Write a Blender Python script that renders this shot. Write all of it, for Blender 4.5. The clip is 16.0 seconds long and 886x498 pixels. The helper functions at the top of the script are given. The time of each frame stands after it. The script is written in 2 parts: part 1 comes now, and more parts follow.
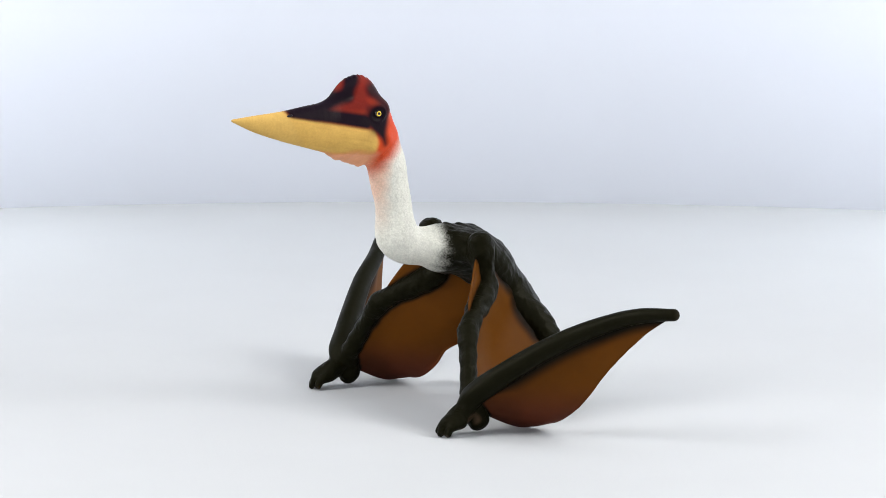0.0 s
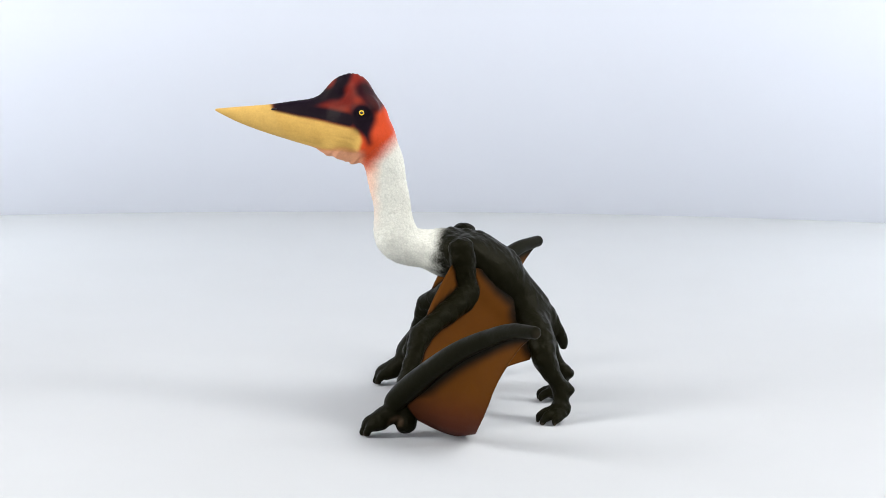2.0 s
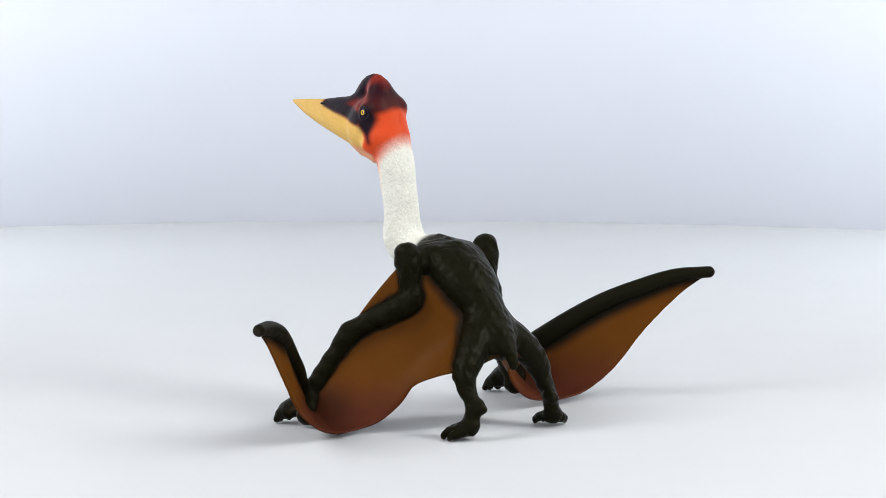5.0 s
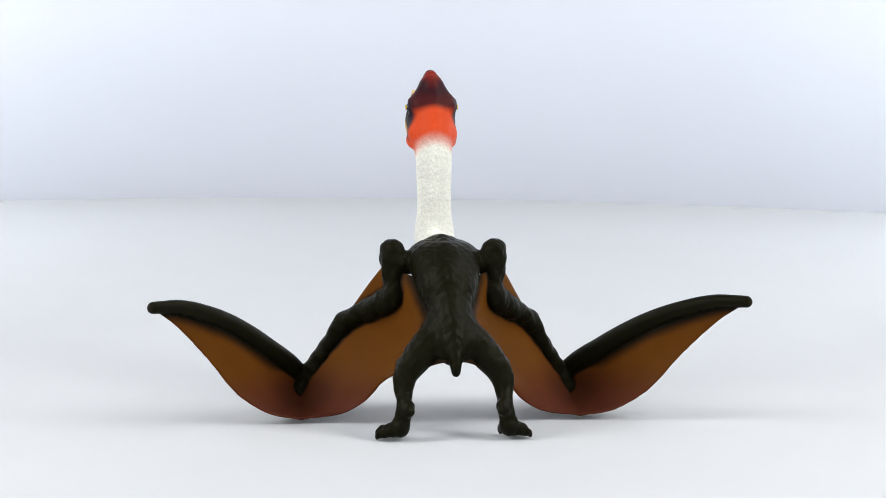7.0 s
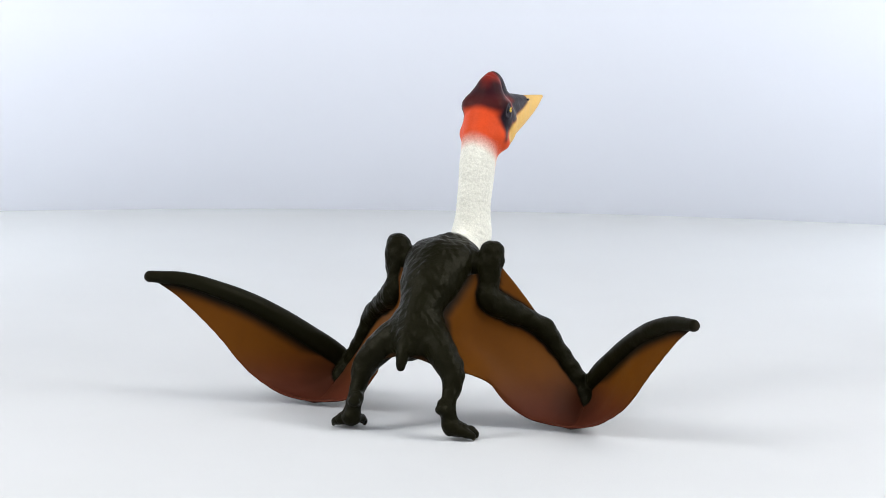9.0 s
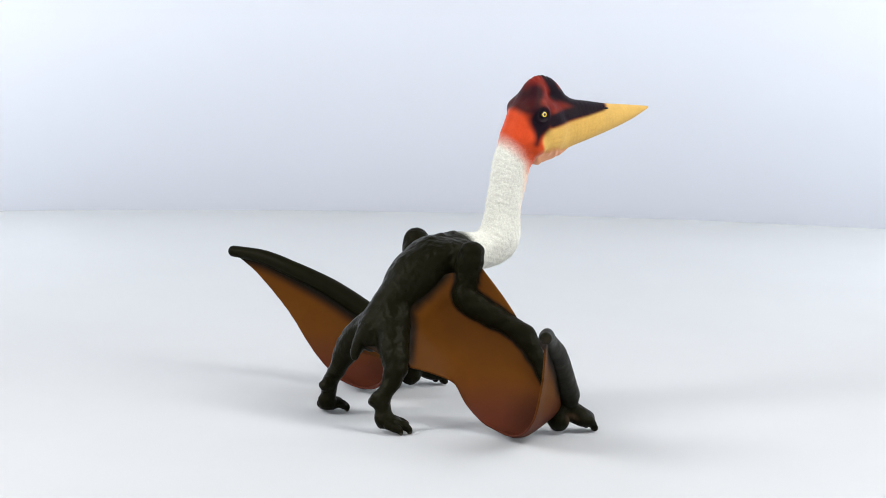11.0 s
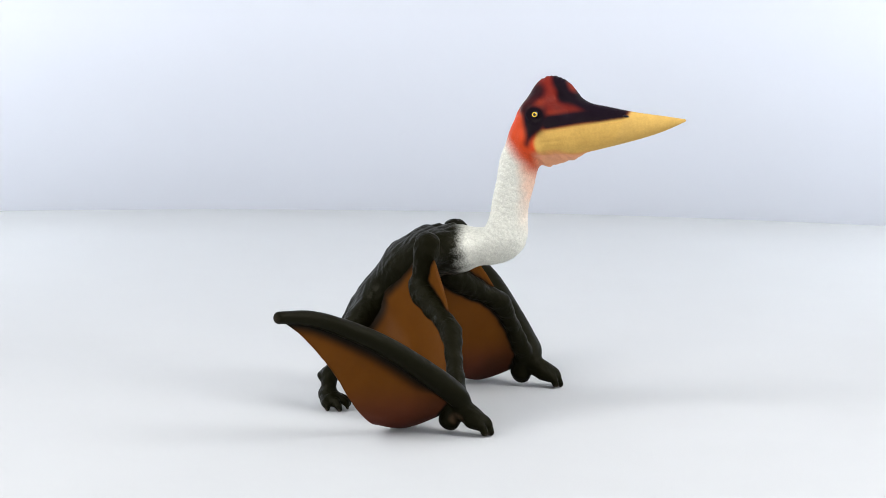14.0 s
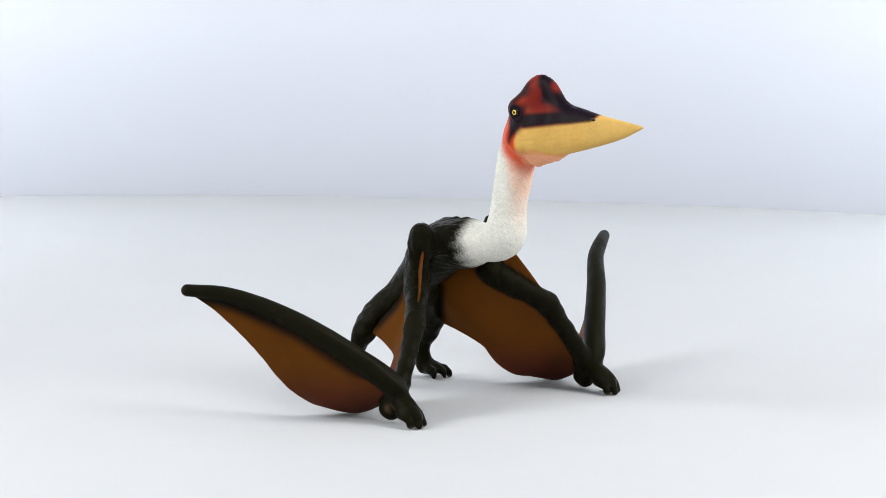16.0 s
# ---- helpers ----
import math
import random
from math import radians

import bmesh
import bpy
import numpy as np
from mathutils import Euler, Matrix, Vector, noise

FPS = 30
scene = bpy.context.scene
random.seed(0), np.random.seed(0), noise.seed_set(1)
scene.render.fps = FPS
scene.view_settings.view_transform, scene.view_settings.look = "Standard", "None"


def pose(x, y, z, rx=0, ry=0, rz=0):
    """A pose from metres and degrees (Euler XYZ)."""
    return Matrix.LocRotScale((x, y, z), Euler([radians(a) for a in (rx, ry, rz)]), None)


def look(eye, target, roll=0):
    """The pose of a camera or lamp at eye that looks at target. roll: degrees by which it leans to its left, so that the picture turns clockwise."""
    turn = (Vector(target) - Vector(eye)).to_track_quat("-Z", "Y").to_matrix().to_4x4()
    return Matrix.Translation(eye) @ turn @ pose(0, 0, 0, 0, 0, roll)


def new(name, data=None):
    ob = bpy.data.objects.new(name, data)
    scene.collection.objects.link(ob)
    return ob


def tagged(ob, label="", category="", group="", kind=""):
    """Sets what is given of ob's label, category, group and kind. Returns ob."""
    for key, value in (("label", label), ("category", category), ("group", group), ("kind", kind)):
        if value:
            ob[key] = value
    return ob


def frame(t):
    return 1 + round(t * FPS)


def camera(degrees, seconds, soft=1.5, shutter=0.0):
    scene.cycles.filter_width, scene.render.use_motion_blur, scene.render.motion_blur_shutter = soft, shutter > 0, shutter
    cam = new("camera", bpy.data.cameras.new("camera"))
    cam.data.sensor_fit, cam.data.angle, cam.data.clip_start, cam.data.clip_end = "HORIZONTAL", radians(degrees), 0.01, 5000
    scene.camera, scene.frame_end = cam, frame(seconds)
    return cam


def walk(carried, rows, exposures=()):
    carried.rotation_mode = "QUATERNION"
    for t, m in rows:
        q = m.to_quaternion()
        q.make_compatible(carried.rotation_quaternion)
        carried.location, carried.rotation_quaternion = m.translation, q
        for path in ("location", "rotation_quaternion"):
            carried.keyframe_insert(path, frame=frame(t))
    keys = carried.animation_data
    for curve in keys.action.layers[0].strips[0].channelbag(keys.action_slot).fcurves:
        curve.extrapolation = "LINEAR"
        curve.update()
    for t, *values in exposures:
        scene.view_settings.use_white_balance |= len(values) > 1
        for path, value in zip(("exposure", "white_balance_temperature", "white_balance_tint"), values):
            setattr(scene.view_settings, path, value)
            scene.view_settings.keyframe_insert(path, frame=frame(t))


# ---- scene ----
# camera: stands still on a tripod before the turntable
cam = camera(13.136, 16.0, soft=0.55)
VIEW = look((0.0000, -2.1648, 0.4240), (-0.0044, -0.0248, 0.0973), 0.76)
walk(cam, [(0.0, VIEW), (16.0, VIEW)])

# ---- light ----
world = bpy.data.worlds.new("studio")
world.use_nodes = True
world.node_tree.nodes["Background"].inputs[0].default_value = (0.93, 0.96, 1.0, 1)
world.node_tree.nodes["Background"].inputs[1].default_value = 0.25
scene.world = world
scene.view_settings.exposure = -0.53


def softbox(name, eye, target, sx, sy, power, color):
    data = bpy.data.lights.new(name, "AREA")
    data.shape, data.size, data.size_y, data.energy, data.color = "RECTANGLE", sx, sy, power, color
    ob = new(name, data)
    ob.matrix_world = look(eye, target)
    return ob


softbox("key_softbox", (0.8, 0.1, 1.35), (0, 0.05, 0.0), 0.8, 0.8, 8, (1.0, 0.985, 0.96))
softbox("front_softbox", (-0.5, -2.35, 0.8), (0, 0.8, 0.1), 1.2, 0.9, 21, (0.97, 0.98, 1.0))
# unseen fill lamps at both sides, added to lift the near tabletop
softbox("side_fill_1", (-0.75, -0.35, 0.65), (-0.3, -0.1, 0.0), 0.3, 0.7, 12.2, (0.985, 0.99, 1.0))
softbox("side_fill_2", (0.75, -0.35, 0.65), (0.3, -0.1, 0.0), 0.3, 0.7, 12.2, (0.985, 0.99, 1.0))
# unseen fill lamps, added to whiten the left and right edges of the view
softbox("edge_fill_1", (-0.7, 0.5, 0.21), (-0.42, 0.8, 0.1), 0.2, 0.36, 3.3, (0.9, 0.955, 1.0))
softbox("edge_fill_2", (0.7, 0.5, 0.21), (0.42, 0.8, 0.1), 0.2, 0.36, 3.3, (0.9, 0.955, 1.0))


# ---- materials ----
def material(name, rough=0.5, spec=0.4):
    m = bpy.data.materials.new(name)
    m.use_nodes = True
    n = m.node_tree.nodes
    b = n["Principled BSDF"]
    b.inputs["Roughness"].default_value = rough
    b.inputs["Specular IOR Level"].default_value = spec
    return m, n, m.node_tree.links, b


def noise_node(n, l, scale, detail=4.0, rough=0.6):
    tc = n.new("ShaderNodeTexCoord")
    x = n.new("ShaderNodeTexNoise")
    x.inputs["Scale"].default_value = scale
    x.inputs["Detail"].default_value = detail
    x.inputs["Roughness"].default_value = rough
    l.new(tc.outputs["Object"], x.inputs["Vector"])
    return x


def ramp(n, l, src, lo, hi, a, b):
    r = n.new("ShaderNodeMapRange")
    r.inputs["From Min"].default_value, r.inputs["From Max"].default_value = lo, hi
    r.inputs["To Min"].default_value, r.inputs["To Max"].default_value = a, b
    l.new(src, r.inputs["Value"])
    return r.outputs["Result"]


def times(n, l, color, factor):
    v = n.new("ShaderNodeVectorMath")
    v.operation = "SCALE"
    l.new(color, v.inputs[0])
    l.new(factor, v.inputs["Scale"])
    return v.outputs["Vector"]


def bump(n, l, b, height, strength, distance, normal=None):
    x = n.new("ShaderNodeBump")
    x.inputs["Strength"].default_value = strength
    x.inputs["Distance"].default_value = distance
    l.new(height, x.inputs["Height"])
    if normal:
        l.new(normal, x.inputs["Normal"])
    l.new(x.outputs["Normal"], b.inputs["Normal"])
    return x.outputs["Normal"]


def painted(name, rough, spec, pebble, wrinkle, gap_dark=0.0, scale=1200):
    """Painted vinyl: airbrushed colour on a pebbled, wrinkled skin."""
    m, n, l, b = material(name, rough, spec)
    b.inputs["Specular Tint"].default_value = (1.0, 0.95, 0.72, 1)
    at = n.new("ShaderNodeAttribute")
    at.attribute_name = "paint"
    fine = noise_node(n, l, 900, 3)
    wide = noise_node(n, l, 120, 4)
    c = times(n, l, at.outputs["Color"], ramp(n, l, fine.outputs["Fac"], 0.3, 0.7, 0.95, 1.05))
    c = times(n, l, c, ramp(n, l, wide.outputs["Fac"], 0.3, 0.7, 0.93, 1.06))
    l.new(c, b.inputs["Base Color"])
    l.new(ramp(n, l, wide.outputs["Fac"], 0.3, 0.7, rough - 0.08, rough + 0.1), b.inputs["Roughness"])
    tc = n.new("ShaderNodeTexCoord")
    vo = n.new("ShaderNodeTexVoronoi")
    vo.inputs["Scale"].default_value = scale
    l.new(tc.outputs["Object"], vo.inputs["Vector"])
    # colour gets darker away from each pebble's centre
    if gap_dark:
        l.new(times(n, l, c, ramp(n, l, vo.outputs["Distance"], 0.15, 0.85, 1.04, 1 - gap_dark)), b.inputs["Base Color"])
    first = bump(n, l, b, vo.outputs["Distance"], -pebble, 1.2 / scale)
    wr = noise_node(n, l, 330, 3)
    bump(n, l, b, wr.outputs["Fac"], wrinkle, 0.0014, first)
    return m


skin = painted("painted_dark_skin", 0.48, 0.06, 0.35, 0.55)
finger_skin = painted("painted_smooth_dark_skin", 0.5, 0.065, 0.04, 0.1)
rough_skin = painted("painted_wrinkled_dark_skin", 0.42, 0.07, 0.8, 0.45, 0.0, 620)
neck_skin = painted("painted_neck_skin", 0.6, 0.25, 1.0, 0.8, 0.11, 900)
head_skin = painted("painted_head_skin", 0.45, 0.08, 0.10, 0.18)


def rubber():
    """Brown translucent vinyl of the wings, with black overspray along the limbs."""
    m, n, l, b = material("brown_wing_vinyl", 0.5, 0.07)
    at = n.new("ShaderNodeAttribute")
    at.attribute_name = "paint"
    wide = noise_node(n, l, 60, 4)
    c = times(n, l, at.outputs["Color"], ramp(n, l, wide.outputs["Fac"], 0.3, 0.7, 0.94, 1.06))
    l.new(c, b.inputs["Base Color"])
    fine = noise_node(n, l, 300, 3)
    bump(n, l, b, fine.outputs["Fac"], 0.15, 0.0006)
    tr = n.new("ShaderNodeBsdfTranslucent")
    l.new(c, tr.inputs["Color"])
    mix = n.new("ShaderNodeMixShader")
    mix.inputs[0].default_value = 0.32
    l.new(b.outputs["BSDF"], mix.inputs[1])
    l.new(tr.outputs["BSDF"], mix.inputs[2])
    l.new(mix.outputs["Shader"], n["Material Output"].inputs["Surface"])
    return m


vinyl = rubber()


def plain(name, color, rough, spec=0.4, grain=0.04, scale=40, relief=0.0, fine=600):
    m, n, l, b = material(name, rough, spec)
    rgb = n.new("ShaderNodeRGB")
    rgb.outputs[0].default_value = (*color, 1)
    w = noise_node(n, l, scale, 5)
    l.new(times(n, l, rgb.outputs[0], ramp(n, l, w.outputs["Fac"], 0.3, 0.7, 1 - grain, 1 + grain)), b.inputs["Base Color"])
    if relief:
        f = noise_node(n, l, fine, 4)
        bump(n, l, b, f.outputs["Fac"], relief, 0.0004)
    return m


white_board = plain("white_turntable_paper", (0.523, 0.534, 0.541), 0.85, 0.1, 0.012, 9, 0.3, 900)
backdrop_paper = plain("white_backdrop_paper", (0.765, 0.785, 0.845), 0.9, 0.1, 0.012, 3)
room_paint = plain("white_room_paint", (0.75, 0.76, 0.78), 0.9, 0.1, 0.02, 2)
floor_mat = plain("grey_room_floor", (0.4, 0.4, 0.4), 0.7, 0.3, 0.05, 3)
eye_yellow = plain("yellow_eye_paint", (0.85, 0.55, 0.03), 0.2, 0.6, 0.03)
eye_black = plain("black_gloss_paint", (0.006, 0.005, 0.005), 0.12, 0.6, 0.03)
nostril_black = plain("black_nostril_paint", (0.008, 0.006, 0.01), 0.5, 0.3, 0.03)


# ---- helpers for meshes ----
def mesh_object(name, verts, faces, mat, parent=None, label="", normals=None, paint=None):
    me = bpy.data.meshes.new(name)
    verts = np.asarray(verts, dtype=np.float32)
    faces = np.asarray(faces, dtype=np.int32)
    k = faces.shape[1]
    me.vertices.add(len(verts))
    me.vertices.foreach_set("co", verts.ravel())
    me.loops.add(faces.size)
    me.loops.foreach_set("vertex_index", faces.ravel())
    me.polygons.add(len(faces))
    me.polygons.foreach_set("loop_start", np.arange(0, faces.size, k, dtype=np.int32))
    me.polygons.foreach_set("use_smooth", np.ones(len(faces), dtype=bool))
    me.update(calc_edges=True)
    if paint is not None:
        at = me.color_attributes.new("paint", "FLOAT_COLOR", "POINT")
        rgba = np.ones((len(verts), 4), dtype=np.float32)
        rgba[:, :3] = paint
        at.data.foreach_set("color", rgba.ravel())
    if normals is not None:
        me.normals_split_custom_set_from_vertices([tuple(v) for v in normals])
    me.materials.append(mat)
    ob = new(name, me)
    if parent:
        ob.parent = parent
    if label:
        ob["label"] = label
    return ob


def part(name, bm, mat, parent=None, label="", smooth=True):
    me = bpy.data.meshes.new(name)
    bmesh.ops.recalc_face_normals(bm, faces=bm.faces)
    bm.to_mesh(me)
    bm.free()
    for p in me.polygons:
        p.use_smooth = smooth
    me.materials.append(mat)
    ob = new(name, me)
    if parent:
        ob.parent = parent
    if label:
        ob["label"] = label
    return ob


def smooth(lo, hi, v):
    q = np.clip((v - lo) / (hi - lo), 0, 1)
    return q * q * (3 - 2 * q)


def spline(points, count):
    """Catmull-Rom through the points, evenly spaced by length."""
    p = np.array(points, dtype=float)
    p = np.vstack([2 * p[0] - p[1], p, 2 * p[-1] - p[-2]])
    out = []
    for i in range(1, len(p) - 2):
        for s in np.linspace(0, 1, 24, endpoint=False):
            a, b, c, d = p[i - 1], p[i], p[i + 1], p[i + 2]
            out.append(0.5 * (2 * b + (c - a) * s + (2 * a - 5 * b + 4 * c - d) * s * s + (3 * b - a - 3 * c + d) * s ** 3))
    out.append(p[-2])
    out = np.array(out)
    length = np.r_[0, np.cumsum(np.linalg.norm(np.diff(out, axis=0), axis=1))]
    at = np.linspace(0, length[-1], count)
    return np.stack([np.interp(at, length, out[:, k]) for k in range(out.shape[1])], 1)


# ---- the place: turntable, curved backdrop, room ----
def room():
    bm = bmesh.new()
    bmesh.ops.create_cone(bm, cap_ends=True, segments=160, radius1=1.15, radius2=1.15, depth=0.018, matrix=Matrix.Translation((0, 0, -0.009)))
    disc = part("turntable", bm, white_board, smooth=False)
    tagged(disc, "large round turntable top covered with plain white paper", "turntable")
    # curved paper backdrop
    rad, cy = 1.45, -0.63
    seg = [math.radians(a) for a in np.linspace(-50, 50, 81)]
    verts, faces = [], []
    for r in (rad, rad + 0.006):
        for a in seg:
            for z in (-0.12, 1.5):
                verts.append((r * math.sin(a), cy + r * math.cos(a), z))
    k = 2 * len(seg)
    for i in range(len(seg) - 1):
        faces.append((2 * i, 2 * i + 1, 2 * i + 3, 2 * i + 2))
        faces.append((k + 2 * i, k + 2 * i + 2, k + 2 * i + 3, k + 2 * i + 1))
        faces.append((2 * i + 1, k + 2 * i + 1, k + 2 * i + 3, 2 * i + 3))
        faces.append((2 * i, 2 * i + 2, k + 2 * i + 2, k + 2 * i))
    ob = mesh_object("backdrop", verts, faces, backdrop_paper)
    tagged(ob, "curved sheet of plain pale white paper", "backdrop", kind="structure")
    x, y0, y1, z0, z1, w = 2.2, -3.2, 2.0, -0.75, 2.3, 0.1
    for name, lo, hi, mat in (("floor", (-x, y0, z0 - w), (x, y1, z0), floor_mat), ("ceiling", (-x, y0, z1), (x, y1, z1 + w), room_paint),
                              ("wall_north", (-x, y1, z0), (x, y1 + w, z1), room_paint), ("wall_south", (-x, y0 - w, z0), (x, y0, z1), room_paint),
                              ("wall_east", (x, y0, z0), (x + w, y1, z1), room_paint), ("wall_west", (-x - w, y0, z0), (-x, y1, z1), room_paint)):
        bm = bmesh.new()
        bmesh.ops.create_cube(bm, size=1)
        for v in bm.verts:
            v.co = [lo[i] if v.co[i] < 0 else hi[i] for i in range(3)]
        tagged(part(name, bm, mat, smooth=False), "plain white studio " + name.split("_")[0], name.split("_")[0], kind="structure")
    return disc


turntable = room()

# ---- the figurine ----
# Each limb is a chain of (x, y, z, radius) in millimetres, seen from the animal: x forward, y to its left.
# The skin is the smooth union of the chains; both sides are mirrored.
STEP = 0.8
UNIT = 0.000982
CHAINS = [
    # part, width of the section, blend, nodes
    ("torso", 1.2, 5, [(2, 0, 92, 13), (-14, 0, 90.5, 15.2), (-28, 0, 81, 13.6)]),
    ("torso", 1.08, 5, [(-26, 0, 82.5, 13.8), (-41, 0, 67.5, 11.6), (-50, 0, 56.5, 10.8), (-54, 0, 50, 9)]),
    ("torso", 1, 5, [(-2, 11.8, 96.5, 7.2), (-13, 11.8, 93.5, 8.2), (-26, 7.5, 82, 8)]),
    ("neck", 0.92, 6, [(2, 0, 94, 12.5), (14, 0, 95, 11.2), (24, 0, 96.5, 11.5), (31, 0, 102, 12.8), (33, 0, 112, 11.2), (34, 0, 122, 10.7), (36.5, 0, 133, 11), (39, 0, 146, 11.5), (45, 0, 158, 12)]),
    ("head", 0.86, 4, [(47, 0, 160, 14), (55, 0, 165, 17), (60, 0, 164.5, 16.5)]),
    ("beak", 0.66, 3, [(60, 0, 164.5, 16), (80, 0, 167.6, 13.6), (103, 0, 169.3, 8.7), (121, 0, 171.6, 4.8), (135.4, 0, 174.2, 0.8)]),
    ("crest", 0.7, 4, [(77, 0, 171, 8.5), (69.6, 0, 180, 7), (63.6, 0, 187.8, 6.3), (56.6, 0, 189.9, 6.3), (52.8, 0, 183, 8.2), (50.5, 0, 173, 11)]),
    ("head", 0.88, 4, [(50.5, 0, 169, 13.8), (58, 0, 171, 13)]),
    ("head", 1, 4, [(46, 9, 176.5, 3.8), (51.5, 9.6, 177.4, 3.4), (58, 8.4, 176.5, 3)]),
    ("crest", 1, 5, [(53.5, 2.5, 187, 5), (49, 6.5, 178, 6)]),
    ("head", 1, 4, [(46, 9.3, 160, 5), (50.5, 10.6, 155.5, 4.2)]),
    ("head", 0.8, 3, [(56, 0, 152, 8), (70, 0, 156, 7)]),
    ("tail", 1, 3, [(-57, 0, 56, 5), (-62.5, 0, 48, 4), (-65.5, 0, 42.5, 3.2), (-66.2, 0, 38.8, 2.1)]),
    ("arm", 1, 3, [(-5, 12, 94, 7.5), (-8, 26, 91, 5.8)]),
    ("arm", 1, 3, [(-7, 29.6, 99.2, 7.3), (-8, 29.4, 93, 7.5), (-9.5, 29, 82, 6.1), (-10.5, 29.5, 73.5, 7.4), (-3, 36.8, 67, 7.2), (7, 47, 60, 5.8), (14.5, 54.6, 53.6, 6.3), (17.5, 59.8, 45.5, 5.2), (21, 66.6, 34, 4.9), (25, 75.5, 19, 5.4)]),
    ("hand", 1, 2, [(23, 78, 15.5, 5.8), (22, 79.3, 8.6, 6.7)]),
    ("hand", 1, 1.5, [(29, 79, 13.5, 6.2), (35, 79.5, 10.5, 6), (40, 80, 7.5, 4.8)]),
    ("hand", 1, 2.2, [(36, 76.2, 9, 3.7), (40.5, 75.6, 7.4, 3.2), (43.2, 75.4, 5, 2.1), (44.4, 75.3, 2.4, 2)]),
    ("hand", 1, 2.2, [(37.5, 80, 9.5, 3.7), (42, 80, 7.8, 3.2), (44.8, 80, 5.2, 2.1), (46, 80, 2.4, 2)]),
    ("hand", 1, 2.2, [(35.5, 83.8, 8.5, 3.7), (39.8, 84.4, 7, 3.2), (42.4, 84.6, 4.8, 2.1), (43.5, 84.7, 2.4, 2)]),
    ("wing_finger", 1, 1.5, [(28.5, 79.8, 18.5, 5.8), (26.5, 82.6, 22.6, 6.5), (18, 91, 31.6, 6.6), (4, 106.4, 45.4, 6.1), (-10, 121.4, 57.2, 5.6), (-27, 138.2, 67.4, 4.9), (-39, 155, 73.6, 4.2), (-50, 170, 75.4, 3.4)]),
    ("leg", 1, 5, [(-44, 8, 58, 9.4), (-49, 14, 52, 9.4), (-53, 21, 45, 8.5), (-55.5, 27.5, 36, 7.1), (-60.5, 28.8, 26, 4.9), (-65, 28.8, 18, 4.5), (-65, 30.5, 11, 4.8)]),
    ("leg", 1, 2.5, [(-67, 27.5, 20, 4), (-69.5, 27, 18, 3.2)]),
    ("foot", 1, 2, [(-65, 31.5, 7.4, 5.4), (-61.5, 33.5, 6, 4.9)]),
    ("foot", 1, 1.6, [(-62, 30, 6.4, 3.2), (-57.5, 28.8, 5.6, 2.9), (-54.6, 28.2, 3.8, 2.1), (-53.6, 28, 1.6, 1.3)]),
    ("foot", 1, 1.6, [(-61, 34, 6.8, 3.2), (-56, 34.8, 5.8, 2.9), (-53, 35.3, 3.9, 2.1), (-52, 35.5, 1.6, 1.3)]),
    ("foot", 1, 1.6, [(-62, 37.5, 6.2, 3.2), (-58, 40.2, 5.2, 2.8), (-55.6, 41.8, 3.6, 2.1), (-54.8, 42.3, 1.6, 1.3)]),
    ("foot", 1, 1.6, [(-65.5, 36.5, 5.4, 3), (-63, 41, 4.4, 2.5), (-61.8, 43.2, 2.9, 1.8), (-61.4, 44, 1.4, 1.2)]),
]
NAMES = ["torso", "neck", "head", "beak", "crest", "tail", "arm", "hand", "wing_finger", "leg", "foot"]


def cone_distance(p, a, b, wide):
    a, b = np.array(a, float), np.array(b, float)
    ax = b[:3] - a[:3]
    h = ((p[..., 0] - a[0]) * ax[0] + (p[..., 1] - a[1]) * ax[1] + (p[..., 2] - a[2]) * ax[2]) / (ax @ ax)
    h = np.clip(h, 0, 1)
    dx, dy, dz = (p[..., k] - a[k] - h * ax[k] for k in range(3))
    return np.sqrt(dx * dx + (dy / wide) ** 2 + dz * dz) - (a[3] + h * (b[3] - a[3]))


def rounded(nodes):
    """The chain with one more node between each pair, on a smooth curve."""
    p = np.array(nodes, float)
    if len(p) < 3:
        return p
    q = np.vstack([2 * p[0] - p[1], p, 2 * p[-1] - p[-2]])
    mid = (9 * (q[1:-2] + q[2:-1]) - q[:-3] - q[3:]) / 16
    out = np.empty((2 * len(p) - 1, 4))
    out[0::2], out[1::2] = p, mid
    return out if len(out) > 30 else rounded(out)


CHAINS = [(NAMES.index(name), wide, blend, rounded(nodes)) for name, wide, blend, nodes in CHAINS]


def chain_distance(p, wide, nodes):
    d = cone_distance(p, nodes[0], nodes[1], wide)
    for a, b in zip(nodes[1:], nodes[2:]):
        d = np.minimum(d, cone_distance(p, a, b, wide))
    return d


def bounds(wide, nodes, extra):
    reach = nodes[:, 3:] * np.array([1, max(wide, 1), 1]) + extra
    return (nodes[:, :3] - reach).min(0), (nodes[:, :3] + reach).max(0)


def relief(x, y, z):
    """Uneven sculpted skin, in millimetres."""
    w = 0.10 * np.sin(x * 0.9 + 1.3 * np.sin(z * 0.55)) * np.sin(y * 0.8 + 1.1 * np.sin(x * 0.5)) + 0.13 * np.sin(z * 0.7 + 1.7 * np.sin(y * 0.33 + x * 0.21)) * np.sin(x * 0.41 + y * 0.5)
    return w


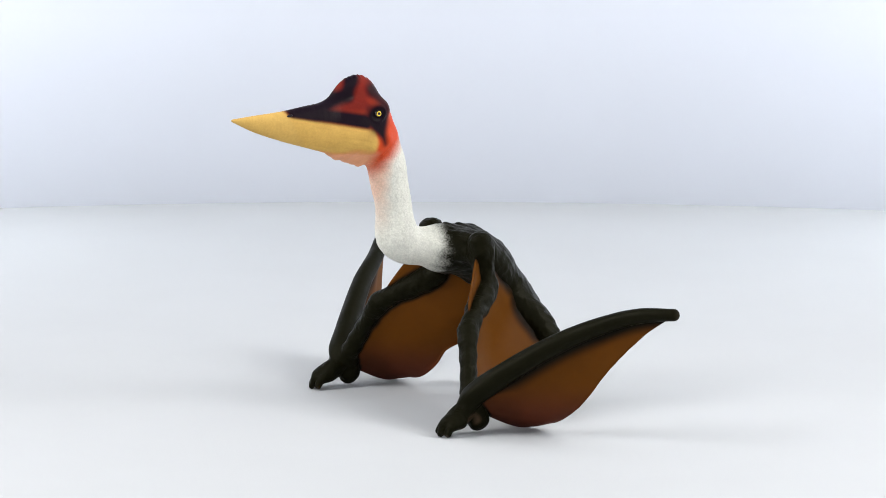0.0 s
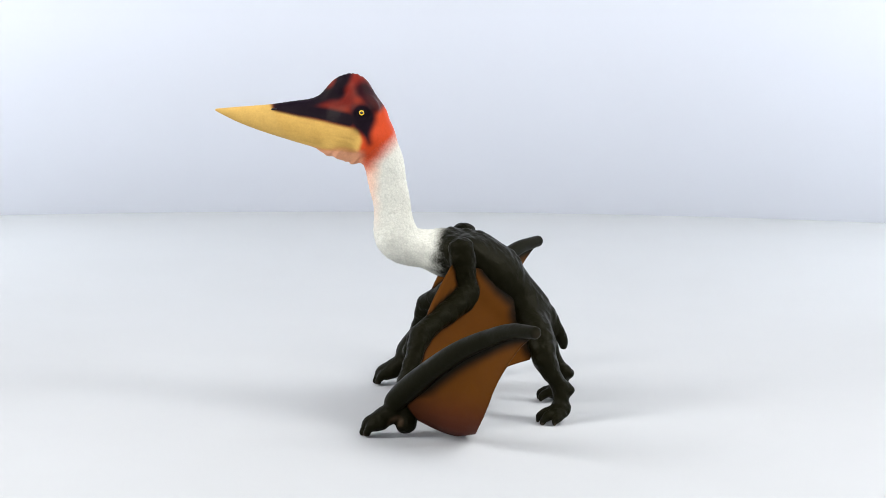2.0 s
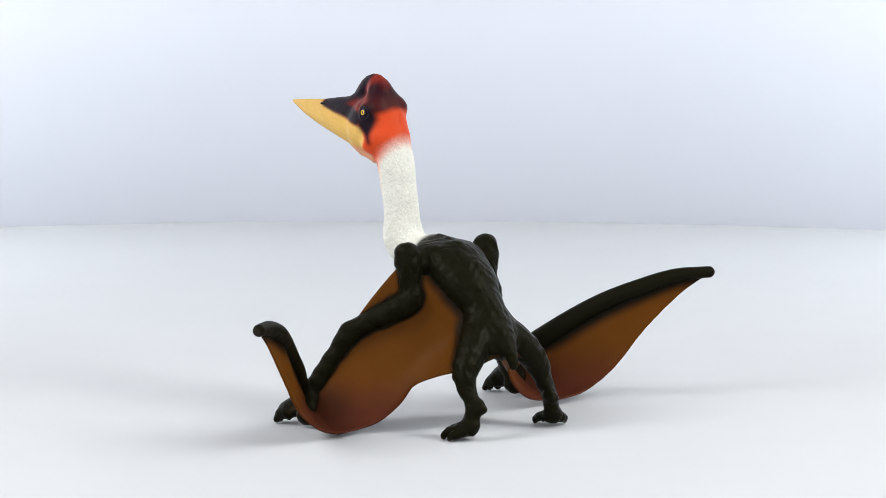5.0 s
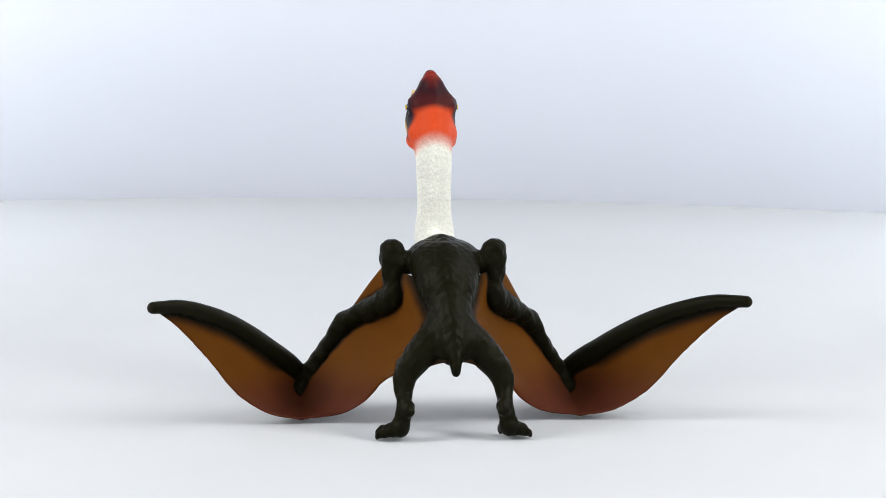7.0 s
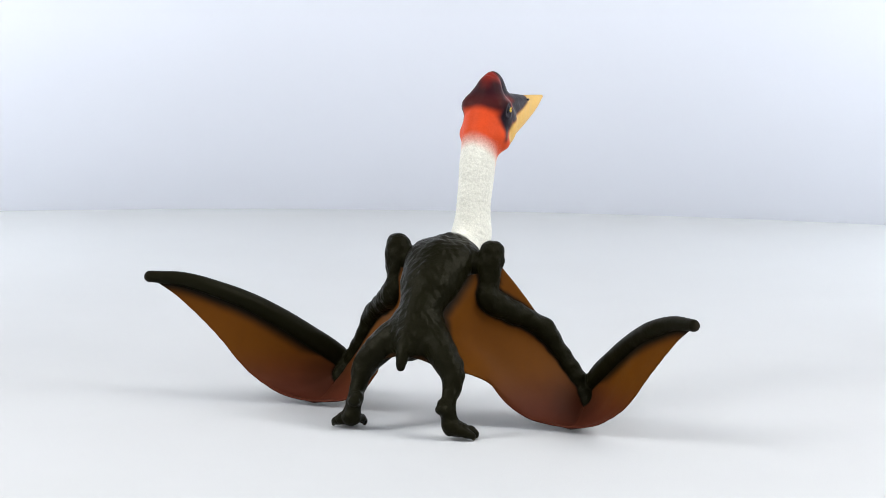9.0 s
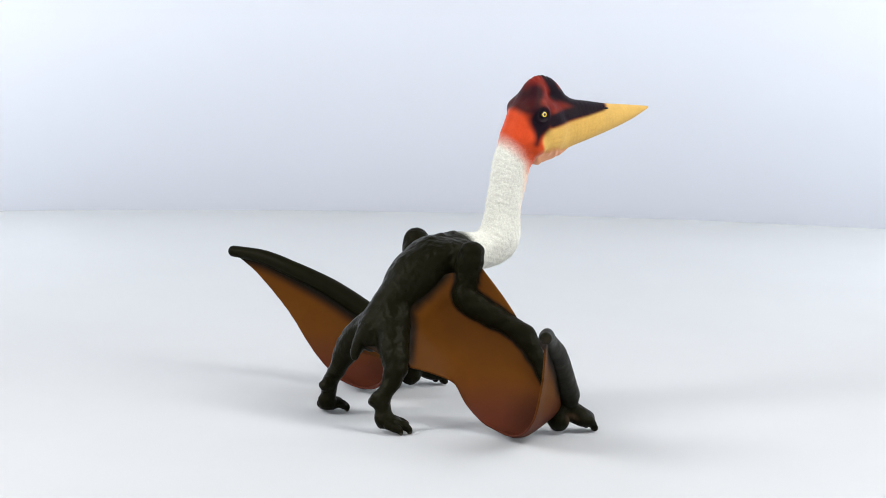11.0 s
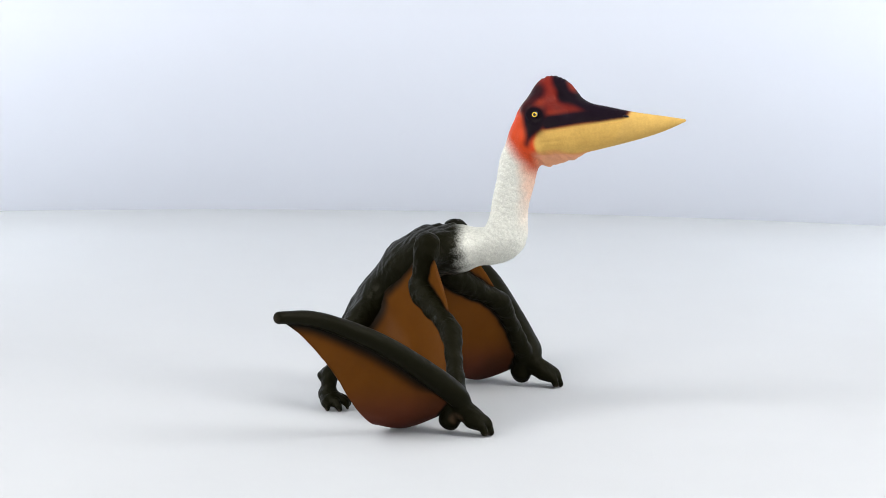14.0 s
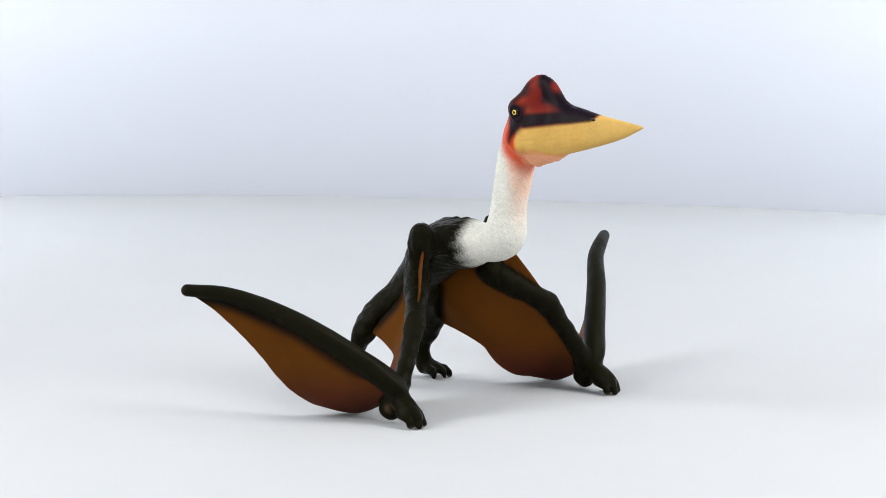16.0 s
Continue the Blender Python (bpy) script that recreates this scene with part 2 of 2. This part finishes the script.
def field(p):
    """Distance to the skin at points p, and which part is the nearest."""
    d = np.full(len(p), 1e3)
    near, which = np.full(len(p), 1e3), np.zeros(len(p), int)
    q = p.copy()
    q[:, 1] = np.abs(q[:, 1])
    for k, wide, blend, nodes in CHAINS:
        lo, hi = bounds(wide, nodes, 12)
        m = np.where(np.all((q > lo) & (q < hi), 1))[0]
        c = chain_distance(q[m], wide, nodes)
        closer = c < near[m]
        near[m] = np.where(closer, c, near[m])
        which[m] = np.where(closer, k, which[m])
        h = np.maximum(blend - np.abs(d[m] - c), 0) / blend
        d[m] = np.minimum(d[m], c) - h * h * blend * 0.25
    return d + shape_detail(q), which


def shape_detail(q):
    x, y, z = q[:, 0], q[:, 1], q[:, 2]
    d = relief(x, y, z) * smooth(14, 4, x) * smooth(46, 38, y) * 1.3
    # notched rim of the crest
    rim = smooth(192.5, 195, z) * smooth(40, 44, x) * smooth(5, 2, y)
    d = d + rim * 0.22 * np.sin(x * 2.3 + 0.8 * np.sin(x))
    # knobbed ridge down the spine
    ridge = smooth(4, 0.5, y) * smooth(10, -2, x) * smooth(50, 60, z) * smooth(-70, -50, x)
    d = d - ridge * (0.35 + 0.4 * np.sin((x - z) * 0.8))
    # wrinkled throat
    throat = smooth(156, 149, z) * smooth(46, 54, x) * smooth(90, 78, x)
    d = d - throat * 0.5 * np.sin(x * 1.1 + 0.5 * z + 1.2 * np.sin(0.4 * x + 0.6 * y)) * (0.5 + 0.5 * np.sin(0.37 * x + 0.3 * z + y * 0.3))
    # raised ring round the eye
    d = d - 0.55 * np.exp(-((np.hypot(x - 51, z - 175.2) - 4.6) / 1.1) ** 2) * smooth(7, 10, y)
    # muscles of the limbs
    limb = smooth(22, 29, y) * (1 - 0.75 * smooth(80, 95, y)) * smooth(130, 120, z)
    d = d - limb * 0.42 * np.sin(0.30 * x + 0.45 * z + 1.3 * np.sin(0.2 * y)) * np.sin(0.36 * y - 0.22 * z + 0.2 * x)
    d = d - limb * 0.05 * np.sin(0.9 * x + 0.8 * z + 1.3 * np.sin(0.5 * y)) * np.sin(1.0 * y - 0.7 * z)
    # fine folds round the neck
    d = d - 0.10 * smooth(14, 22, x) * smooth(26, 20, y) * smooth(152, 144, z) * np.sin(z * 1.5 + 0.7 * np.sin(y * 0.6) + 0.5 * x) * np.sin(0.21 * z + 0.4 * y + 1)
    # line of the mouth
    mouth = smooth(52, 58, x) * smooth(1.0, 0.3, np.abs(z - (159 + (x - 54) * 0.152)))
    d = d + mouth * 0.22 * smooth(84, 62, x)
    return d


def skin_mesh():
    lo, hi = np.array([-82.0, -STEP / 2, -2.0]), np.array([140.0, 178.0, 200.0])
    n = np.ceil((hi - lo) / STEP).astype(int) + 1
    axes = [lo[k] + STEP * np.arange(n[k]) for k in range(3)]
    d = np.full(n, 50.0, dtype=np.float32)
    for _, wide, blend, nodes in CHAINS:
        b0, b1 = bounds(wide, nodes, 6)
        i0 = np.clip(((b0 - lo) / STEP).astype(int), 0, n)
        i1 = np.clip(((b1 - lo) / STEP).astype(int) + 1, 0, n)
        cut = tuple(slice(i0[k], i1[k]) for k in range(3))
        g = np.stack(np.meshgrid(*[axes[k][cut[k]].astype(np.float32) for k in range(3)], indexing="ij"), -1)
        g[..., 1] = np.abs(g[..., 1])
        c = chain_distance(g, wide, nodes).astype(np.float32)
        old = d[cut]
        h = np.maximum(blend - np.abs(old - c), 0) / blend
        d[cut] = np.minimum(old, c) - h * h * blend * 0.25
    inside = d < 0
    total = np.zeros(np.array(n) - 1, dtype=np.int8)
    corners = [(i, j, k) for i in (0, 1) for j in (0, 1) for k in (0, 1)]
    for i, j, k in corners:
        total += inside[i:n[0] - 1 + i, j:n[1] - 1 + j, k:n[2] - 1 + k]
    cells = np.argwhere((total > 0) & (total < 8))
    index = np.full(total.shape, -1, dtype=np.int64)
    index[tuple(cells.T)] = np.arange(len(cells))
    verts = lo + STEP * (cells + 0.5)
    middle = cells[:, 1] == 0
    quads = []
    for axis in range(3):
        u, v = (axis + 1) % 3, (axis + 2) % 3
        s0 = [slice(None)] * 3
        s1 = [slice(None)] * 3
        s0[axis], s1[axis] = slice(0, -1), slice(1, None)
        cross = np.argwhere(inside[tuple(s0)] != inside[tuple(s1)])
        cross = cross[(cross[:, u] > 0) & (cross[:, v] > 0) & (cross[:, u] < n[u] - 1) & (cross[:, v] < n[v] - 1)]
        flip = inside[tuple(s0)][tuple(cross.T)]
        eu, ev = np.eye(3, dtype=int)[u], np.eye(3, dtype=int)[v]
        q = np.stack([index[tuple((cross + o).T)] for o in (-eu - ev, -ev, 0 * eu, -eu)], 1)
        q[~flip] = q[~flip][:, ::-1]
        quads.append(q)
    quads = np.vstack(quads)
    quads = quads[np.all(quads >= 0, 1)]
    # slide the corners onto the exact surface
    eps = 0.45
    edges = np.vstack([quads[:, [k, (k + 1) % 4]] for k in range(4)])
    edges = np.vstack([edges, edges[:, ::-1]])
    count = np.maximum(np.bincount(edges[:, 0], minlength=len(verts)), 1)[:, None]
    for turn in range(6):
        if turn < 4:
            mean = np.stack([np.bincount(edges[:, 0], verts[edges[:, 1], k], len(verts)) for k in range(3)], 1) / count
            verts = verts * 0.4 + mean * 0.6
            verts[middle, 1] = 0
        f0, which = field(verts)
        grad = np.stack([field(verts + eps * np.eye(3)[k])[0] - field(verts - eps * np.eye(3)[k])[0] for k in range(3)], 1) / (2 * eps)
        grad[middle, 1] = 0
        size = np.maximum((grad ** 2).sum(1), 0.1)
        verts = verts - np.clip(f0 / size, -0.8, 0.8)[:, None] * grad * 0.9
        verts[middle, 1] = 0
    normals = grad / np.maximum(np.linalg.norm(grad, axis=1), 1e-6)[:, None]
    return verts, normals, quads, which


def near_line(p, a, b):
    """Distance in the side view (x, z) to the line a-b."""
    a, b = np.array(a, float), np.array(b, float)
    q = p[:, [0, 2]]
    h = np.clip(((q - a) @ (b - a)) / ((b - a) @ (b - a)), 0, 1)
    return np.linalg.norm(q - a - h[:, None] * (b - a), axis=1)


def coat(p, which):
    """The factory paint: black body, white neck, red and purple head, yellow beak."""
    x, y, z = p[:, 0], np.abs(p[:, 1]), p[:, 2]
    wob = 1.2 * np.sin(x * 0.31 + z * 0.23) + 0.8 * np.sin(z * 0.6 + y * 0.5)
    c = np.tile(np.array([0.0046, 0.0044, 0.0014]), (len(p), 1))

    def lay(color, w):
        nonlocal c
        w = np.clip(w, 0, 1)[:, None]
        c = c * (1 - w) + np.array(color) * w

    trunk = np.isin(which, [0, 1, 2, 3, 4])
    grit = np.random.RandomState(4).uniform(-1, 1, len(p))
    lay((0.69, 0.685, 0.61), trunk * smooth(2.5, 14.5, x + wob + 1.5 * grit + (z - 95) * 0.1) * smooth(26, 20, y))
    c = c * (1 - 0.05 * (which == 1) * smooth(0.55, 1.0, grit) * smooth(8, 14, x))[:, None]
    # pink throat and front of the neck
    lay((0.80, 0.50, 0.36), (which == 1) * smooth(38, 47, x + wob * 0.4) * smooth(98, 132, z) * 0.85)
    line = z - (161.5 - (x - 31) * 1.12) + 0.5 * wob
    head = trunk * smooth(-9, 5, line + 0.3 * grit) * smooth(100, 120, z)
    lay((0.55, 0.060, 0.016), head)
    lay((0.72, 0.34, 0.19), head * smooth(155.5, 151, z + wob * 0.5) * smooth(47, 55, x))
    lay((0.14, 0.014, 0.010), head * smooth(170, 179, z) * smooth(50, 57, x))
    lay((0.19, 0.018, 0.012), head * smooth(180, 187, z))
    # yellow beak and cheek
    top = 166 + (x - 54) * 0.19
    yellow = head * smooth(49.6, 52.4, x - 0.3 * (158 - z) * (z < 158) - 0.35 * (z - 160) * (z > 160)) * smooth(1.5, -1.5, z - top) * np.maximum(smooth(151, 155, z + wob * 0.5), smooth(76, 92, x))
    lay((0.61, 0.375, 0.098), yellow)
    lay((0.42, 0.20, 0.06), yellow * 0.12 * smooth(0.2, 1.0, np.sin(z * 2.1 - x * 0.36 + 0.8 * np.sin(x * 0.13)) * np.sin(x * 0.17 + z * 0.3)))
    lay((0.60, 0.375, 0.105), head * smooth(101, 105, x + (176 - z) * 0.5))
    # purple-black mask, airbrushed
    dark = (0.0075, 0.0035, 0.0085)
    edge = smooth(-1.6, 1.2, z - top)
    lay(dark, head * smooth(6.6, 3.4, near_line(p, (98, 176), (60, 170.5))) * smooth(104, 100, x + (176 - z) * 0.3) * edge)
    lay(dark, head * smooth(72, 84, x + (z - 178) * 0.8) * smooth(184.5, 180, z) * smooth(104, 100, x + (176 - z) * 0.3) * edge)
    lay(dark, head * smooth(11.8, 6.0, np.hypot((x - 50.5) * 1.15, z - 172.5)) * smooth(4, 8, y))
    lay(dark, head * smooth(6.4, 1.6, near_line(p, (51, 171), (46.6, 158)) + 2.6 * smooth(168, 158, z)) * smooth(5, 9, y))
    lay(dark, head * smooth(6, 2.2, near_line(p, (80, 181), (66, 186.5)) + wob * 0.5))
    lay(dark, head * smooth(5.6, 2.2, near_line(p, (66, 186.5), (61, 197)) + wob * 0.4))
    lay(dark, head * 0.92 * smooth(8.0, 2.5, near_line(p, (50, 187), (43, 180)) + wob * 0.2) * smooth(60, 54, x))
    # worn wing tips and claw tips
    lay((0.055, 0.042, 0.030), (which == 8) * smooth(3.2, 0.8, np.linalg.norm(p * (1, 0, 1) + np.stack([0 * y, y, 0 * y], 1) - (-50.5, 171, 75), axis=1)))
    claws = np.isin(which, [7, 10]) * smooth(2.6, 1.2, z) * smooth(0.2, 1.0, np.sin(x * 1.7) + 0.4)
    lay((0.10, 0.08, 0.06), claws * 0.6)
    lay((0.10, 0.060, 0.035), (which == 7) * smooth(5, 1, np.hypot(x - 27, z - 8) + wob) * smooth(82, 86, y) * 0.5)
    return c


def patch(bottom, top, left, right):
    """A smooth sheet between four curves: bottom and top run from left to right."""
    v = np.linspace(0, 1, len(left))[:, None, None]
    u = np.linspace(0, 1, len(bottom))[None, :, None]
    s = (1 - v) * bottom[None] + v * top[None] + (1 - u) * left[:, None] + u * right[:, None]
    return s - (1 - u) * (1 - v) * bottom[0] - u * (1 - v) * bottom[-1] - (1 - u) * v * top[0] - u * v * top[-1]


def sheet_object(name, grid, thick, mat, parent, label, overspray):
    """A thin sheet with two faces and a rim."""
    nv, nu, _ = grid.shape
    du = np.gradient(grid, axis=1)
    dv = np.gradient(grid, axis=0)
    nn = np.cross(du, dv)
    nn /= np.maximum(np.linalg.norm(nn, axis=2), 1e-6)[..., None]
    top, low = grid + nn * thick / 2, grid - nn * thick / 2
    verts = np.vstack([top.reshape(-1, 3), low.reshape(-1, 3)])
    i = np.arange(nv * nu).reshape(nv, nu)
    k = nv * nu
    a, b, c, d = i[:-1, :-1].ravel(), i[:-1, 1:].ravel(), i[1:, 1:].ravel(), i[1:, :-1].ravel()
    faces = [np.stack([a, b, c, d], 1), np.stack([a, d, c, b], 1) + k]
    ring = np.concatenate([i[0, :-1], i[:-1, -1], i[-1, :0:-1], i[:0:-1, 0]])
    nxt = np.roll(ring, -1)
    faces.append(np.stack([ring, ring + k, nxt + k, nxt], 1))
    faces = np.vstack(faces)
    w = overspray(verts)[:, None]
    brown = np.array([0.142, 0.047, 0.0042])
    low_tint = np.array([0.115, 0.030, 0.015])
    m = smooth(36, 6, verts[:, 2])[:, None]
    color = (brown * (1 - m) + low_tint * m) * (1 - w) + np.array([0.007, 0.0058, 0.003]) * w
    return mesh_object(name, verts * UNIT, faces, mat, parent, label, None, color)


def spray(verts):
    """Black overspray, wide and soft beside the torso and legs, narrow along the arms; also a darker spot low in the
    wing fold.
    """
    d, _ = field(verts)
    q = verts * (1, 0, 1) + np.stack([0 * verts[:, 0], np.abs(verts[:, 1]), 0 * verts[:, 0]], 1)
    trunk = np.full(len(verts), 1e3)
    for k, wide, _, nodes in CHAINS:
        if NAMES[k] in ("torso", "leg"):
            trunk = np.minimum(trunk, chain_distance(q, wide, nodes))
    x, y, z = q.T
    wob = 0.4 * np.sin(x * 0.23 + z * 0.17)
    reach = 2.2 + 5.5 * smooth(88, 100, y)
    # darker round the low fold next to the hand
    fold = 0.35 * smooth(26, 6, np.sqrt((x - 9) ** 2 + (y - 78) ** 2 + (z - 13) ** 2) + wob)
    side = 0.9 * smooth(6.5, 1.5, trunk + wob) * smooth(30, 42, z)
    return np.maximum(np.maximum(smooth(1, 0, (d + wob - 0.3) / reach), fold), side)


def mirrored(points, side):
    p = np.array(points, dtype=float)
    p[..., 1] *= side
    return p


def figurine():
    thing = new("pterosaur_figurine")
    tagged(thing, "painted plastic pterosaur toy with folded brown wings and white neck", "toy figure")
    verts, normals, quads, which = skin_mesh()
    color = coat(verts, which)
    label = which[quads]
    label = np.sort(label, 1)[:, 1]
    made = {}

    def cut(name, side, parent, text=""):
        k = NAMES.index(name)
        f = quads[label == k]
        sets = []
        if side in (1, 0):
            sets.append((f, 1))
        if side in (-1, 0):
            sets.append((f[:, ::-1], -1))
        vs, ns, cs, fs, base = [], [], [], [], 0
        for g, s in sets:
            used, inv = np.unique(g, return_inverse=True)
            vs.append(verts[used] * (1, s, 1))
            ns.append(normals[used] * (1, s, 1))
            cs.append(color[used])
            fs.append(inv.reshape(g.shape) + base)
            base += len(used)
        mat = {"neck": neck_skin, "head": head_skin, "beak": head_skin, "crest": head_skin, "torso": rough_skin, "leg": rough_skin, "tail": rough_skin, "wing_finger": finger_skin}.get(name, skin)
        return mesh_object(name, np.vstack(vs) * UNIT, np.vstack(fs), mat, parent, text, np.vstack(ns), np.vstack(cs))

    torso = cut("torso", 0, thing, "matt black scaly torso")
    cut("neck", 0, thing, "long pebbled white neck")
    head = cut("head", 0, thing, "orange-red head with a black eye mask")
    cut("beak", 0, head, "long pointed yellow beak with dark ridge")
    cut("crest", 0, head, "dark red notched crest")
    cut("tail", 0, thing, "short stubby black tail")
    for side in (1, -1):
        arm = cut("arm", side, thing, "black folded arm")
        cut("hand", side, arm, "black clawed hand")
        cut("wing_finger", side, thing, "long black wing finger raised backwards")
        leg = cut("leg", side, thing, "black hind leg")
        cut("foot", side, leg, "black clawed foot")
        # wing membrane
        apex, bottom, peak, knee = (24, 79, 14.5), (-15.5, 82, 3.6), (-13, 25, 88), (-47, 29, 36)
        finger = spline([apex, (15, 90.4, 27), (2, 106, 41.6), (-11, 121, 53.8), (-27, 137.8, 64.8), (-38.8, 154.5, 71.6), (-49.5, 169, 74)], 60)
        outer_edge = spline([(-49.5, 169, 74), (-40.5, 155.5, 62.5), (-29.8, 137.5, 42), (-22.6, 120.6, 20.6), (-18.6, 105, 9.2), (-17, 94, 5.2), bottom], 60)
        inner_edge = spline([bottom, (-14.5, 70, 4.2), (-16, 57.3, 6.8), (-18, 45, 14.3), (-21, 36, 25.5), (-34, 31.5, 32), knee], 60)
        run = np.linspace(0, 1, 60)
        outer_edge = outer_edge + (0.1 * np.sin(run * 71 + 2 * np.sin(run * 17)) * np.sin(run * math.pi))[:, None] * np.array([-0.3, 0.8, -0.5])
        valley = spline([apex, (13, 80, 8.6), (1, 81, 3.4), (-8, 81.6, 1.5), bottom], 60)
        arm_line = spline([apex, (19, 65, 34), (13, 53.5, 51.5), (-4, 36.5, 65), (-11, 30, 71), (-12.5, 29, 80), peak], 60)
        flank = spline([peak, (-20, 18, 85), (-33, 13, 72), (-42, 13, 61), (-50, 22, 47), knee], 60)
        point = np.repeat(np.array([apex], float), 60, 0)
        outer = patch(point, outer_edge, finger, valley)
        inner = patch(arm_line, inner_edge, valley, flank)
        grid = mirrored(np.concatenate([outer, inner[:, 1:]], 1), side)
        if side < 0:
            grid = grid[:, ::-1]
        sheet_object("wing_membrane", grid, 1.1, vinyl, thing, "thin translucent brown wing membrane", spray)
        # small membrane before the arm
        s = spline([(-2, 33, 91), (3, 39, 82), (8.5, 45.2, 71.5), (12.3, 50.6, 62.5), (15, 54.5, 56.5)], 24)
        r = spline([(-6, 32, 90), (-8, 31, 78), (2, 40.5, 66), (13.5, 53.5, 56)], 24)
        w = np.linspace(0, 1, 8)[None, :, None]
        grid = mirrored(s[:, None, :] * (1 - w) + r[:, None, :] * w, side)
        if side < 0:
            grid = grid[:, ::-1]
        sheet_object("front_membrane", grid, 1.0, vinyl, thing, "narrow brown membrane before the arm", spray)
        # small membrane between leg and tail
        s = spline([(-57, 3, 50), (-55, 12, 46), (-54, 20, 44)], 12)
        r = spline([(-62, 3, 45), (-58.5, 10, 43), (-56.5, 20, 39)], 12)
        w = np.linspace(0, 1, 8)[None, :, None]
        grid = mirrored(s[:, None, :] * (1 - w) + r[:, None, :] * w, side)
        if side < 0:
            grid = grid[:, ::-1]
        sheet_object("tail_membrane", grid, 1.0, vinyl, thing, "narrow brown membrane beside the tail", spray)
        # eye
        here = Matrix.Translation((51.0 * UNIT, side * 13.3 * UNIT, 175.2 * UNIT)) @ Matrix.Rotation(side * math.radians(-90), 4, "X")
        bm = bmesh.new()
        bmesh.ops.create_uvsphere(bm, u_segments=24, v_segments=12, radius=0.0022)
        bm.transform(here)
        eye = part("eye", bm, eye_black, head, "glossy black eye with a yellow ring")
        bm = bmesh.new()
        ring(bm, 0.00112, 0.00032, 0.0019)
        bm.transform(here)
        part("iris", bm, eye_yellow, eye, "yellow painted iris ring")
        bm = bmesh.new()
        bmesh.ops.create_uvsphere(bm, u_segments=12, v_segments=8, radius=1)
        bm.transform(Matrix.LocRotScale((102 * UNIT, side * 4.7 * UNIT, 175.6 * UNIT), Euler((0, math.radians(8), side * math.radians(-12))), (0.0017, 0.0009, 0.0007)))
        part("nostril", bm, nostril_black, head, "small dark nostril")
    return thing


def ring(bm, radius, thick, z, seg=28, sides=8):
    rows = []
    for i in range(seg):
        a = 2 * math.pi * i / seg
        rows.append([bm.verts.new(((radius + thick * math.cos(b)) * math.cos(a), (radius + thick * math.cos(b)) * math.sin(a), z + thick * math.sin(b)))
                     for b in (2 * math.pi * j / sides for j in range(sides))])
    for i in range(seg):
        for j in range(sides):
            p, q = rows[i], rows[(i + 1) % seg]
            bm.faces.new((p[j], q[j], q[(j + 1) % sides], p[(j + 1) % sides]))


toy = figurine()

# ---- movement ----
# seconds, turn, tilt about x, tilt about y (degrees), sideways sway and rise (mm) of the turntable with the figurine on it
TURN = (
    (0.0, 208.58, 0.13, -0.58, -5.0, 3.8),
    (0.5, 201.48, 0.14, -0.51, -3.4, 3.2),
    (1.0, 194.04, 0.12, -0.41, -2.0, 2.9),
    (1.5, 186.21, -0.22, -0.14, -1.0, 1.3),
    (2.0, 178.49, -0.24, -0.25, 0.2, 1.1),
    (2.5, 170.58, -0.13, -0.25, 0.4, 0.1),
    (3.0, 162.63, 0.00, -0.21, 0.6, -0.5),
    (3.5, 154.28, -0.14, -0.35, -0.1, -1.1),
    (4.0, 146.38, -0.16, -0.26, -1.1, -1.7),
    (4.5, 138.15, -0.21, -0.42, -2.1, -2.8),
    (5.0, 130.53, -0.45, -0.53, -1.9, -3.3),
    (7.5, 90.00, 0.97, 0.08, 0.7, -3.6),
    (8.0, 82.22, 0.59, 0.07, 1.9, -3.9),
    (8.5, 74.25, 0.29, 0.10, 3.2, -3.5),
    (11.0, 32.77, -0.02, 0.46, 3.9, -2.6),
    (11.5, 24.57, -0.00, 0.26, 1.8, -1.6),
    (12.0, 16.47, -0.00, 0.12, 0.2, -1.0),
    (12.5, 8.20, -0.11, 0.13, -1.0, -0.5),
    (13.0, 0.43, -0.21, 0.16, -2.4, -0.0),
    (13.5, -7.76, -0.18, 0.03, -1.3, 0.2),
    (14.0, -15.66, -0.25, 0.24, -0.6, 1.8),
    (14.5, -23.18, -0.32, 0.25, 0.8, 3.1),
    (15.0, -30.86, -0.22, 0.47, 1.7, 3.9),
    (15.5, -38.56, 0.07, 0.57, 3.8, 5.0),
    (16.0, -45.57, 0.22, 0.48, 4.3, 5.6),
)


def motions():
    spot = Matrix.Translation((0, 0.00550, 0)) @ pose(0, 0, 0, 0, 0, 0.1)
    table, figure = [], []
    for t, turn, tx, ty, sway, rise in TURN:
        m = Matrix.Translation((sway / 1000, 0, rise / 1000)) @ pose(0, 0, 0, tx) @ pose(0, 0, 0, 0, ty) @ pose(0, 0, 0, 0, 0, turn)
        table.append((t, m))
        figure.append((t, m @ spot))
    walk(turntable, table)
    walk(toy, figure)


motions()
